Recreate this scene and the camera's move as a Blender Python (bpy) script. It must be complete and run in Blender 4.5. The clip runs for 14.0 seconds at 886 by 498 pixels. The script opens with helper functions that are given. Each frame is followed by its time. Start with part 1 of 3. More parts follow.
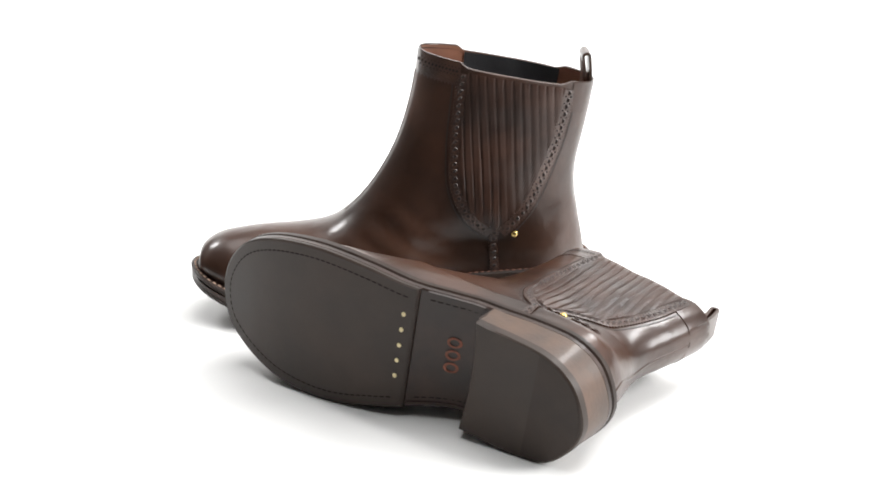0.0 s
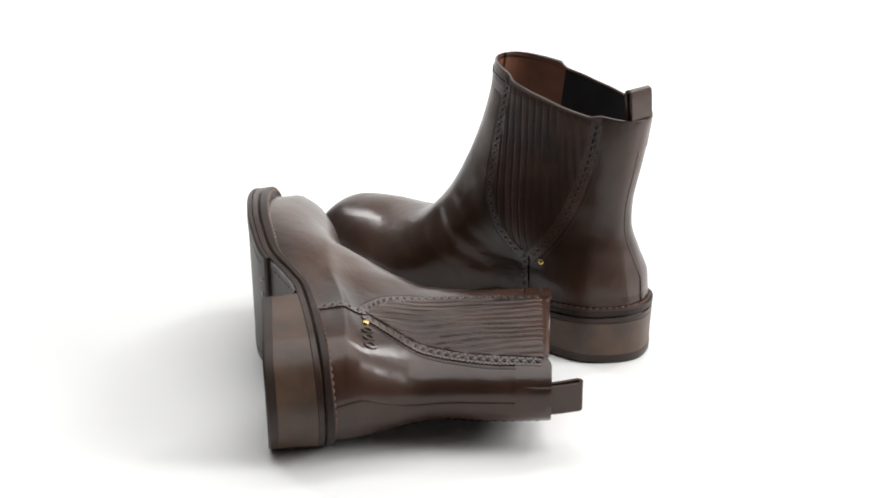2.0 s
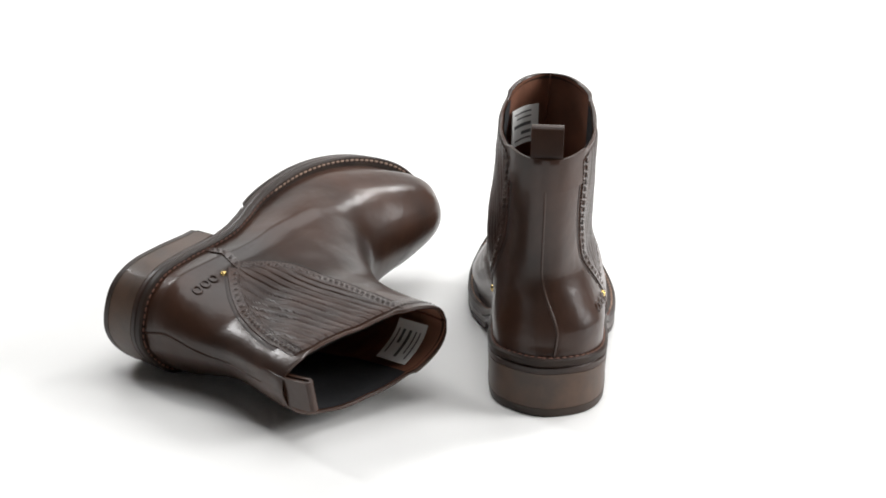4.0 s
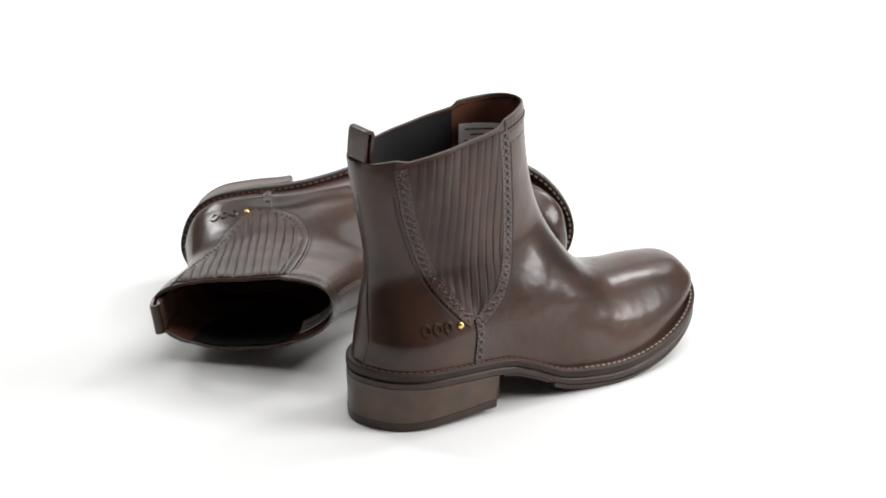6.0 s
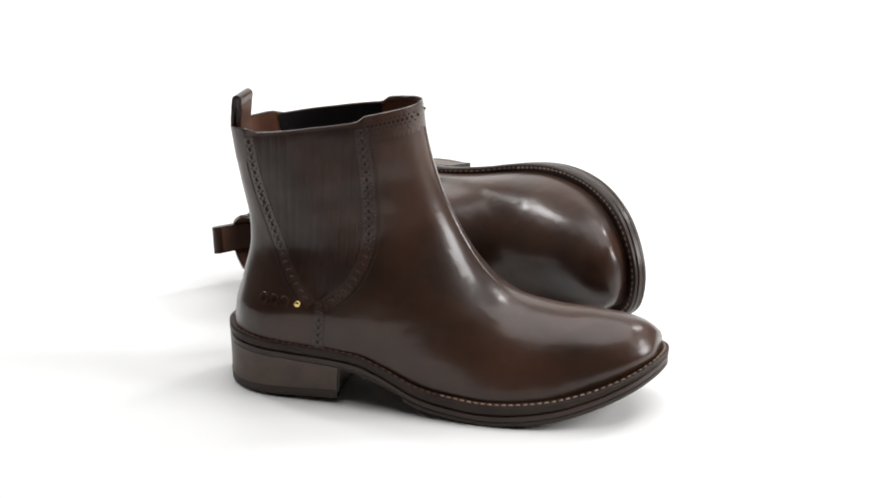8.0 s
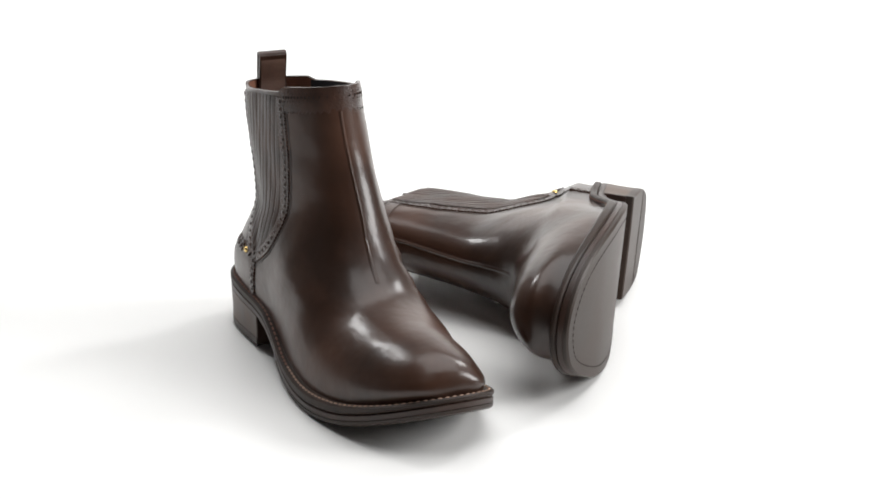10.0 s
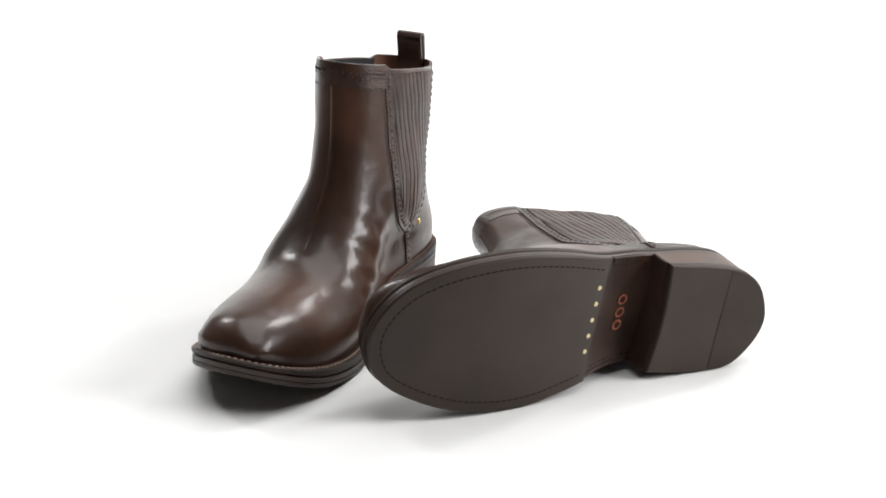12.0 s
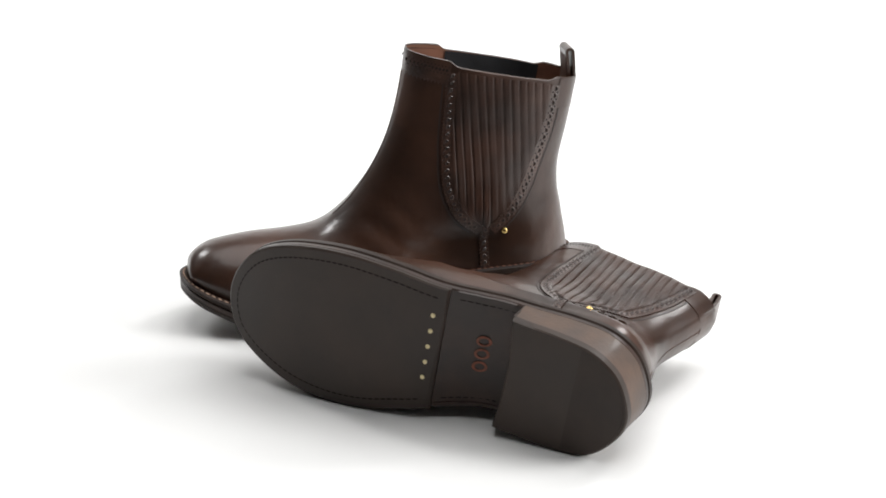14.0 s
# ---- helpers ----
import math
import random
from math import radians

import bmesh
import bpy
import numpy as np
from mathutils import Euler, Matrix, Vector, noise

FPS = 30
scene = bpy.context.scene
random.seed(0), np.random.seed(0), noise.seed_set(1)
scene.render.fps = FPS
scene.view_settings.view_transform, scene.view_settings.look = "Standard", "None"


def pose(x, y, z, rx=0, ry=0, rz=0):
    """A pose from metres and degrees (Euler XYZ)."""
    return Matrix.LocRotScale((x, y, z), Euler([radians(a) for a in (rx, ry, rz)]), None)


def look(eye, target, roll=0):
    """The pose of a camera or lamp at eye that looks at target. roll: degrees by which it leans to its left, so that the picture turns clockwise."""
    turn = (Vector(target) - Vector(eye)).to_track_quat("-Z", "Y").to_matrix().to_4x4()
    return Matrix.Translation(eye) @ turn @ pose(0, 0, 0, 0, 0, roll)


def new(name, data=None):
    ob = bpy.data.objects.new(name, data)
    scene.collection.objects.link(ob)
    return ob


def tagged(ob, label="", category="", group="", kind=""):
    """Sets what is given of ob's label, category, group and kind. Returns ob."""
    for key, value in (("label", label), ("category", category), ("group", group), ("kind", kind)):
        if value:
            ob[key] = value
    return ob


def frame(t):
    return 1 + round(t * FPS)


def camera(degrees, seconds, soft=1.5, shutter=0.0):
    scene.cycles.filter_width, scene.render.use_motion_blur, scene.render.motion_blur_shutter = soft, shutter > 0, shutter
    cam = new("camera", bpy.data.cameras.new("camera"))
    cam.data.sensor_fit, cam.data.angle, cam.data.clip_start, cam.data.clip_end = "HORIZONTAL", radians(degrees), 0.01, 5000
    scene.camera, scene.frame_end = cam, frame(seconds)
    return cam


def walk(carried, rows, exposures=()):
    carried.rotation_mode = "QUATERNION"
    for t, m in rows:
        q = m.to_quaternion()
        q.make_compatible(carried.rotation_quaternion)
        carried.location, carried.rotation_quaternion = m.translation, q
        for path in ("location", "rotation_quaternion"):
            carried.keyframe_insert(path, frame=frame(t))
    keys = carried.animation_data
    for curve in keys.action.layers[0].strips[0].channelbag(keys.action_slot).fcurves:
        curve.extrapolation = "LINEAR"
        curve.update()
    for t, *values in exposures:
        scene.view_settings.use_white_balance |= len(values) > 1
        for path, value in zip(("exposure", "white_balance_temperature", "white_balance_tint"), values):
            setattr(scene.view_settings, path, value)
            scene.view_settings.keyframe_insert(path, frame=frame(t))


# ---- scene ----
# The camera stands still; the boots turn on a hidden turntable whose axis is the world's z axis.
K = 1.17                       # metres per unit of the boots' plan
EYE = Vector((0.0, -1.0 * K, 0.4126 * K))
YAW, PITCH = 0.00456, 0.34128
AIM = EYE + Vector((math.sin(YAW) * math.cos(PITCH), math.cos(YAW) * math.cos(PITCH), -math.sin(PITCH)))
cam = camera(26.73, 14.0, soft=1.8)
walk(cam, [(0.0, look(EYE, AIM, 0.889)), (14.0, look(EYE, AIM, 0.889))],
     exposures=[(0.0, 0.65), (0.3, 0.1), (0.5, 0.0), (14.0, 0.0)])

# ------------------------------------------------------------------ light
world = bpy.data.worlds.new("studio")
scene.world = world
world.use_nodes = True
world.node_tree.nodes["Background"].inputs[0].default_value = (1.0, 1.0, 1.0, 1)
world.node_tree.nodes["Background"].inputs[1].default_value = 0.25


def softbox(name, eye, target, sx, sy, watts):
    data = bpy.data.lights.new(name, "AREA")
    data.shape, data.size, data.size_y, data.energy = "RECTANGLE", sx, sy, watts
    ob = new(name, data)
    ob.matrix_world = look(eye, target)
    return ob


softbox("softbox_top", (0.25, 0.1, 1.75), (0.0, 0.0, 0.05), 1.7, 1.7, 27)
softbox("softbox_side", (1.75, -0.25, 0.95), (0.0, 0.0, 0.08), 0.8, 0.9, 34)
softbox("backdrop_light_a", (-1.6, 1.3, 1.9), (0.0, 2.9, 0.5), 1.0, 0.5, 45)
softbox("backdrop_light_b", (1.6, 1.3, 1.9), (0.0, 2.9, 0.5), 1.0, 0.5, 45)


# ------------------------------------------------------------------ materials
def material(name, colour, rough=0.5, metal=0.0, vary=0.15, scale=30.0, bump=0.0, bump_scale=400.0, coat=0.0, coat_rough=0.1,
             second=None, spec=0.5, mid=0.0):
    m = bpy.data.materials.new(name)
    m.use_nodes = True
    nt = m.node_tree
    b = nt.nodes["Principled BSDF"]
    tc = nt.nodes.new("ShaderNodeTexCoord")
    n1 = nt.nodes.new("ShaderNodeTexNoise")
    n1.inputs["Scale"].default_value, n1.inputs["Detail"].default_value = scale, 5
    nt.links.new(tc.outputs["Object"], n1.inputs["Vector"])
    ramp = nt.nodes.new("ShaderNodeValToRGB")
    lo = second or tuple(c * (1 - vary) for c in colour)
    hi = tuple(min(1, c * (1 + vary)) for c in colour)
    ramp.color_ramp.elements[0].position, ramp.color_ramp.elements[1].position = 0.35, 0.68
    ramp.color_ramp.elements[0].color, ramp.color_ramp.elements[1].color = (*lo, 1), (*hi, 1)
    nt.links.new(n1.outputs["Fac"], ramp.inputs["Fac"])
    nt.links.new(ramp.outputs["Color"], b.inputs["Base Color"])
    b.inputs["Metallic"].default_value = metal
    b.inputs["Specular IOR Level"].default_value = spec
    b.inputs["Coat Weight"].default_value, b.inputs["Coat Roughness"].default_value = coat, coat_rough
    n2 = nt.nodes.new("ShaderNodeTexNoise")
    n2.inputs["Scale"].default_value, n2.inputs["Detail"].default_value = bump_scale, 3
    nt.links.new(tc.outputs["Object"], n2.inputs["Vector"])
    rr = nt.nodes.new("ShaderNodeMapRange")
    rr.inputs["To Min"].default_value, rr.inputs["To Max"].default_value = rough * 0.8, min(1, rough * 1.2)
    nt.links.new(n1.outputs["Fac"], rr.inputs["Value"])
    nt.links.new(rr.outputs["Result"], b.inputs["Roughness"])
    if bump:
        bp = nt.nodes.new("ShaderNodeBump")
        bp.inputs["Strength"].default_value, bp.inputs["Distance"].default_value = bump, 0.0006
        nt.links.new(n2.outputs["Fac"], bp.inputs["Height"])
        nt.links.new(bp.outputs["Normal"], b.inputs["Normal"])
        if mid:                                     # slow undulation of the hide
            n3 = nt.nodes.new("ShaderNodeTexNoise")
            n3.inputs["Scale"].default_value, n3.inputs["Detail"].default_value = 60.0, 2
            nt.links.new(tc.outputs["Object"], n3.inputs["Vector"])
            b3 = nt.nodes.new("ShaderNodeBump")
            b3.inputs["Strength"].default_value, b3.inputs["Distance"].default_value = mid, 0.0012
            nt.links.new(n3.outputs["Fac"], b3.inputs["Height"])
            nt.links.new(b3.outputs["Normal"], bp.inputs["Normal"])
            nt.links.new(bp.outputs["Normal"], b.inputs["Coat Normal"])
    return m


LEATHER = material("brown_leather", (0.0415, 0.0174, 0.0097), 0.40, vary=0.5, scale=16, bump=0.07, bump_scale=900, coat=0.5, coat_rough=0.2, spec=0.25, mid=0.5)
GORE = material("pleated_leather", (0.037, 0.0155, 0.0090), 0.45, vary=0.45, scale=30, bump=0.3, bump_scale=900, coat=0.28, coat_rough=0.25, spec=0.3)
STRIP = material("brogue_leather", (0.043, 0.0180, 0.0105), 0.34, vary=0.35, scale=60, bump=0.7, bump_scale=650, coat=0.5, coat_rough=0.2, spec=0.4)
SEAM = material("dark_seam", (0.020, 0.010, 0.007), 0.6, vary=0.2, scale=200)
LINING = material("tan_lining", (0.19, 0.078, 0.044), 0.6, vary=0.25, scale=40, bump=0.2)
ELASTIC = material("black_elastic", (0.012, 0.012, 0.014), 0.85, vary=0.2, scale=300, bump=0.3)
SOLE = material("dark_rubber_sole", (0.035, 0.0222, 0.0164), 0.44, vary=0.18, scale=18, bump=0.12, bump_scale=700, second=(0.027, 0.0176, 0.0132), spec=0.32)
WELT = material("dark_welt", (0.026, 0.0150, 0.0105), 0.45, vary=0.3, scale=50, bump=0.15, spec=0.25)
HEEL = material("stacked_leather", (0.068, 0.036, 0.021), 0.48, vary=0.3, scale=60, bump=0.2, coat=0.1)
# dark colour that paints the shade inside the brogue holes
HOLE_SHADE = material("hole_shade", (0.015, 0.008, 0.006), 0.8)
BRASS = material("brass", (0.72, 0.52, 0.20), 0.25, metal=1.0, vary=0.1)
NAIL = material("brass_nail", (0.68, 0.58, 0.34), 0.5, metal=0.6, vary=0.1)
THREAD = material("brown_thread", (0.31, 0.20, 0.145), 0.7, vary=0.2, scale=200)
REDTHREAD = material("red_brown_thread", (0.15, 0.066, 0.044), 0.7)
SHANK = material("dark_shank_leather", (0.031, 0.0150, 0.0100), 0.38, vary=0.35, scale=40, bump=0.12, spec=0.4)
TABLINING = material("brown_tab_lining", (0.085, 0.040, 0.025), 0.6, vary=0.2, scale=60, bump=0.2)
INSERT = material("matt_rubber_insert", (0.030, 0.0192, 0.0143), 0.48, vary=0.2, scale=30, bump=0.15, spec=0.28)
DARKTHREAD = material("dark_thread", (0.015, 0.010, 0.008), 0.7, spec=0.1)
LABEL = material("white_label", (0.72, 0.72, 0.70), 0.7, vary=0.06)
PRINT = material("grey_print", (0.10, 0.10, 0.10), 0.7)
ORANGE = material("orange_stamp", (0.21, 0.060, 0.028), 0.6, vary=0.3, scale=300)
WHITE = material("white_paper_sweep", (0.86, 0.857, 0.845), 0.45, vary=0.01, scale=3, spec=0.3)
WALL = material("grey_studio_wall", (0.16, 0.16, 0.16), 0.8, vary=0.05, scale=2)


# ------------------------------------------------------------------ studio
def mesh_object(name, verts, faces, mat, parent=None, label="", smooth=True):
    me = bpy.data.meshes.new(name)
    me.from_pydata([tuple(v) for v in verts], [], faces)
    bm = bmesh.new()
    bm.from_mesh(me)
    bmesh.ops.remove_doubles(bm, verts=bm.verts, dist=1e-6)
    bmesh.ops.recalc_face_normals(bm, faces=bm.faces)
    for f in bm.faces:
        f.smooth = bool(smooth)
    bm.to_mesh(me)
    bm.free()
    if smooth:
        me.set_sharp_from_angle(angle=radians(smooth if smooth > 1 else 40))
    me.materials.append(mat)
    ob = new(name, me)
    if parent:
        ob.parent = parent
    return tagged(ob, label)


def sweep():
    """The white paper sweep: a floor that curves up into the backdrop."""
    prof = [(-0.55, 0.0), (1.9, 0.0)]
    prof += [(1.9 + 1.0 * math.sin(a), 1.0 - 1.0 * math.cos(a)) for a in np.linspace(0.08, math.pi / 2, 18)] + [(2.9, 3.2)]
    v, f = [], []
    for y, z in prof:
        v += [(-1.7, y, z), (1.7, y, z)]
    n = len(prof)
    for y, z in prof:
        v += [(-1.7, y + 0.02, z - 0.02), (1.7, y + 0.02, z - 0.02)]
    for i in range(n - 1):
        f.append((2 * i, 2 * i + 1, 2 * i + 3, 2 * i + 2))
        k = 2 * n + 2 * i
        f.append((k, k + 2, k + 3, k + 1))
    f += [(0, 2 * n, 2 * n + 1, 1), (2 * n - 2, 2 * n - 1, 4 * n - 1, 4 * n - 2)]
    ob = mesh_object("floor", v, f, WHITE)
    return tagged(ob, "white seamless paper sweep under and behind the boots", "floor", kind="structure")


def slab(name, lo, hi, mat, label):
    (x0, y0, z0), (x1, y1, z1) = lo, hi
    v = [(x, y, z) for x in (x0, x1) for y in (y0, y1) for z in (z0, z1)]
    f = [(0, 1, 3, 2), (4, 6, 7, 5), (0, 4, 5, 1), (2, 3, 7, 6), (0, 2, 6, 4), (1, 5, 7, 3)]
    return tagged(mesh_object(name, v, f, mat, smooth=False), label, name.split("_")[0], kind="structure")


sweep()
slab("wall_left", (-3.2, -3.1, -0.1), (-3.03, 3.1, 3.3), WALL, "plain grey studio wall beside the sweep")
slab("wall_right", (3.03, -3.1, -0.1), (3.2, 3.1, 3.3), WALL, "plain grey studio wall beside the sweep")
slab("wall_back", (-3.02, -3.2, -0.1), (3.02, -3.02, 3.3), WALL, "plain grey studio wall behind the camera")
slab("wall_front", (-3.02, 2.95, -0.1), (3.02, 3.1, 3.3), WALL, "plain grey studio wall behind the sweep")
# added out of view: beyond the paper's front edge it gives the leather dark reflections
slab("ground", (-3.02, -3.02, -0.12), (3.02, 2.95, -0.03), WALL, "plain grey floor under the paper sweep, unseen, added to darken reflections in the leather")
slab("ceiling", (-3.2, -3.2, 3.32), (3.2, 3.1, 3.5), WALL, "plain grey studio ceiling")


# ------------------------------------------------------------------ the form of a boot
# Plan units: thousandths of K metres. x from the back of the heel to the toe, y to the outer side, z up from the ground.
def spline(points, n=12, closed=False):
    p = [Vector(q) for q in points]
    out = []
    m = len(p)
    for i in range(m if closed else m - 1):
        a, b = p[i], p[(i + 1) % m]
        pa = p[i - 1] if (closed or i > 0) else a
        pb = p[(i + 2) % m] if (closed or i + 2 < m) else b
        for k in range(n):
            t = k / n
            out.append(0.5 * ((2 * a) + (b - pa) * t + (2 * pa - 5 * a + 4 * b - pb) * t * t + (3 * a - pa - 3 * b + pb) * t ** 3))
    if not closed:
        out.append(p[-1])
    return out


OUTER_EDGE = [(-0.5, 2), (3, 15.5), (11.5, 27), (26, 33.8), (46, 34.8), (72, 33.5), (100, 34.2), (135, 37.5), (162, 37), (186, 32.3), (207, 24.2), (224, 12.8), (234.6, -1.5)]
TOE_EDGE = [(239.0, -16), (237, -29), (229.5, -40)]
INNER_EDGE = [(214, -47.5), (190, -52.5), (165, -52.5), (142, -48.3), (122, -41.5), (104, -36), (84, -32), (60, -31), (36, -30), (17, -25), (4.5, -12)]
EDGE = spline(OUTER_EDGE + TOE_EDGE + INNER_EDGE, 8, closed=True)


def inset(poly, d):
    """The closed outline moved inwards by d (a number or a function of x)."""
    out, n = [], len(poly)
    for i in range(n):
        t = (poly[(i + 1) % n] - poly[i - 1]).normalized()
        k = d(poly[i].x) if callable(d) else d
        out.append(poly[i] + Vector((t.y, -t.x)) * k)
    return out


def widths(poly):
    i = max(range(len(poly)), key=lambda k: poly[k].x)
    j = min(range(len(poly)), key=lambda k: poly[k].x)
    n = len(poly)
    outer = [poly[(j + k) % n] for k in range((i - j) % n + 1)]
    inner = [poly[(j - k) % n] for k in range((j - i) % n + 1)]
    return ([q.x for q in outer], [q.y for q in outer]), ([q.x for q in inner], [q.y for q in inner])


FOOT = inset(EDGE, lambda x: float(np.interp(x, [0, 60, 120, 200, 240], [3.2, 2.8, 4.5, 6.0, 7.0])))
FOOT_OUT, FOOT_IN = widths(FOOT)

SOLE_X = [0, 71, 92, 114, 135, 155, 180, 200, 220, 242]
SOLE_Z = [22.0, 18.5, 13.5, 4.2, 1.0, 0.0, 2.0, 6.2, 12.8, 21.4]
SOLE_T = [11.5, 11.0, 11.0, 11.5, 12.0, 12.0, 11.8, 11.2, 10.4, 9.8]
_under = spline(list(zip(SOLE_X, SOLE_Z)), 10)


SHAPE = {"slump": 0.0, "spring": 0.0, "pleat": 0.8}          # how far the outer side of the shaft has sunk in, how far the toe is bent up


def under(x):
    """The height of the sole's lower face."""
    return float(np.interp(x, [q.x for q in _under], [q.y for q in _under])) + SHAPE["spring"] * max(0.0, (x - 150) / 90) ** 1.7


def deck(x):
    """The height of the welt's upper face."""
    return under(x) + float(np.interp(x, SOLE_X, SOLE_T))


# front and back outlines of the upper, from the welt to the collar
V_KEYS = [0, 0.05, 0.10, 0.16, 0.25, 0.33, 0.40, 0.46, 0.52, 0.60, 0.70, 0.84, 1.0]
FRONT = [(233.0, 24.2), (234.3, 33), (231.8, 42.3), (220.2, 49.5), (199, 52.5), (177, 53.5), (157, 57), (144, 66), (133.5, 78), (124, 93), (115.8, 110.5), (109.3, 132.5), (104.8, 157)]
BACK = [(3.2, 32.5), (3.2, 34), (3.6, 36), (4.2, 38.5), (4.6, 41), (5.2, 44.5), (6, 48.5), (7.3, 55), (8.7, 63), (11, 75), (10.8, 91), (6.2, 113), (1.4, 138)]
_v = spline([(a, 0) for a in V_KEYS], 10)
_f, _b = spline(FRONT, 10), spline(BACK, 10)
VV = np.linspace(0, 1, len(_f))
VT = np.array([q.x for q in _v])
FX, FZ = np.array([q.x for q in _f]), np.array([q.y for q in _f])
BX, BZ = np.array([q.x for q in _b]), np.array([q.y for q in _b])
TOP_X, TOP_Z = FX[10:][::-1], FZ[10:][::-1]
SHAFT_Z = [20, 50, 65, 80, 95, 120, 156]
SHAFT_W = [32, 32, 30.6, 28.5, 27.2, 26.1, 25.5]


def sag(s):
    """How far the welt's line lies under the straight line from toe to heel."""
    a, b = deck(FX[0]), deck(BX[0])
    return deck(FX[0] + (BX[0] - FX[0]) * s) - (a + (b - a) * s)


def chord(v):
    return (float(np.interp(v, VT, FX)), float(np.interp(v, VT, FZ)), float(np.interp(v, VT, BX)), float(np.interp(v, VT, BZ)))


def ease(a, b, x):
    t = min(1, max(0, (x - a) / (b - a)))
    return t * t * (3 - 2 * t)


def middle_and_half(s, v, x, z, bx, fx):
    xf = x - (bx - BX[0]) * max(0.0, 1 - x / 80) if x < 80 else x
    tip = FOOT_OUT[0][-1]
    xf -= (max(0.0, fx - tip) + 7.0 * ease(0.03, 0.08, v) * (1 - ease(0.13, 0.2, v))) * ease(175, 235, x)
    xf = min(max(xf, FOOT_OUT[0][0]), FOOT_OUT[0][-1])
    lo, hi = float(np.interp(xf, *FOOT_IN)), float(np.interp(xf, *FOOT_OUT))
    top, base = float(np.interp(x, TOP_X, TOP_Z)), deck(x) - 1
    tau = min(1, max(0, (z - base) / max(1, top - base)))
    slim = ease(165, 215, x)
    g = max(0.0, 1 - tau ** (1.9 + 0.1 * slim)) ** 0.5
    e = max(0.0, 1 - abs(2 * s - 1) ** 2.3) ** (1 / 2.2)
    b = ease(0.36, 0.62, v)
    e *= 1 - 0.10 * ease(0.45, 0.95, s) * max(0.0, 1 - ((z - 82) / 38) ** 2)            # the hollow above the heel
    arch = 3.2 * ease(80, 115, x) * (1 - ease(150, 190, x)) * ease(0.0, 0.35, tau)      # the upper swells over the arch
    half = (1 - b) * ((hi - lo) / 2 + arch) * g + b * float(np.interp(z, SHAFT_Z, SHAFT_W)) * e
    half += 1.2 * (1 - ease(42, 66, x)) * math.exp(-((z - 45) / 11) ** 2)                # the heel counter swells over the welt
    mid = (1 - b) * ((lo + hi) / 2 - arch) + b * (-x / 104 * (8.6 - 4.4 * ease(0.6, 1.0, v)))
    return mid, half


def unevenness(side, s, v, x, z):
    """Soft dents and walking creases of the leather."""
    calm = ease(0.02, 0.14, s) * (1 - ease(0.86, 0.98, s)) * ease(0.06, 0.16, v)
    if calm <= 0:
        return 0.0
    d = 0.95 * noise.noise(Vector((x / 24, side * 7.3, z / 20))) + 0.32 * noise.noise(Vector((x / 10, side * 3.1, z / 11)))
    near = max(0.0, 1 - ((x - 118) / 34) ** 2) * max(0.0, 1 - ((z - 52) / 30) ** 2)
    d += near * (0.8 if side < 0 else 0.15) * math.sin(0.42 * (x * 0.75 - z * 0.85) + 3 * noise.noise(Vector((x / 30, side, z / 30))))
    return d * calm


def surface(side, s, v, off=0.0):
    """A point on the upper: side +1 outer or -1 inner, s from front to back, v from welt to collar."""
    fx, fz, bx, bz = chord(v)
    x, z = fx + (bx - fx) * s, fz + (bz - fz) * s
    fade = max(0.0, 1 - v / 0.42)
    if fade:
        z += sag(s) * fade
    mid, half = middle_and_half(s, v, x, z, bx, fx)
    half = max(0.0, half + unevenness(side, s, v, x, z))
    p = Vector((x, mid + side * half, z))
    if side > 0 and SHAPE["slump"]:
        p.y -= SHAPE["slump"] * (0.55 * ease(0.22, 0.42, v) + 0.5 * ease(0.5, 1.0, v) ** 1.4) * math.sin(math.pi * s) ** 0.8
    p.z += 1.1 * ease(0.75, 1.0, v)
    if off:
        cx, cz = (fx + bx) / 2, (fz + bz) / 2
        a = max(6.0, half)
        n = Vector(((x - cx) / (abs(fx - bx) / 2) ** 2 * 1.0, side * half / a ** 2, 0))
        if n.length > 0:
            p += n.normalized() * off
    return p


def locate(x, z):
    """s and v of the point of the upper's side that shows at x, z."""
    lo, hi = 0.0, 1.0
    for _ in range(22):
        v = (lo + hi) / 2
        fx, fz, bx, bz = chord(v)
        s = (fx - x) / (fx - bx)
        zc = fz + (bz - fz) * s
        fade = max(0.0, 1 - v / 0.42)
        if fade:
            zc += sag(min(1, max(0, s))) * fade
        if zc < z:
            lo = v
        else:
            hi = v
    return min(1, max(0, s)), v


def on_side(side, x, z, off=0.0):
    s, v = locate(x, z)
    p = surface(side, s, v)
    return Vector((x, p.y + side * off, z))


class Maker:
    """Makes the parts of one boot; mirror +1 for the left boot, -1 for the right one."""

    def __init__(self, mirror, root):
        self.mirror, self.root = mirror, root

    def w(self, p):
        return Vector((p[0], p[1] * self.mirror, p[2])) * (K * 0.001)

    def part(self, name, verts, faces, mat, parent=None, label="", smooth=True):
        return mesh_object(name, [self.w(p) for p in verts], faces, mat, parent or self.root, label, smooth)


def grid_faces(nu, nv, closed_u=False, base=0):
    f = []
    for j in range(nv - 1):
        for i in range(nu if closed_u else nu - 1):
            k = (i + 1) % nu
            f.append((base + j * nu + i, base + j * nu + k, base + (j + 1) * nu + k, base + (j + 1) * nu + i))
    return f


def ring_params(n):
    """Round a ring: from the front along the outer side to the back and home along the inner side."""
    out = []
    for k in range(n):
        out.append((1, 0.5 - 0.5 * math.cos(math.pi * k / n)))
    for k in range(n):
        out.append((-1, 0.5 + 0.5 * math.cos(math.pi * k / n)))
    return out


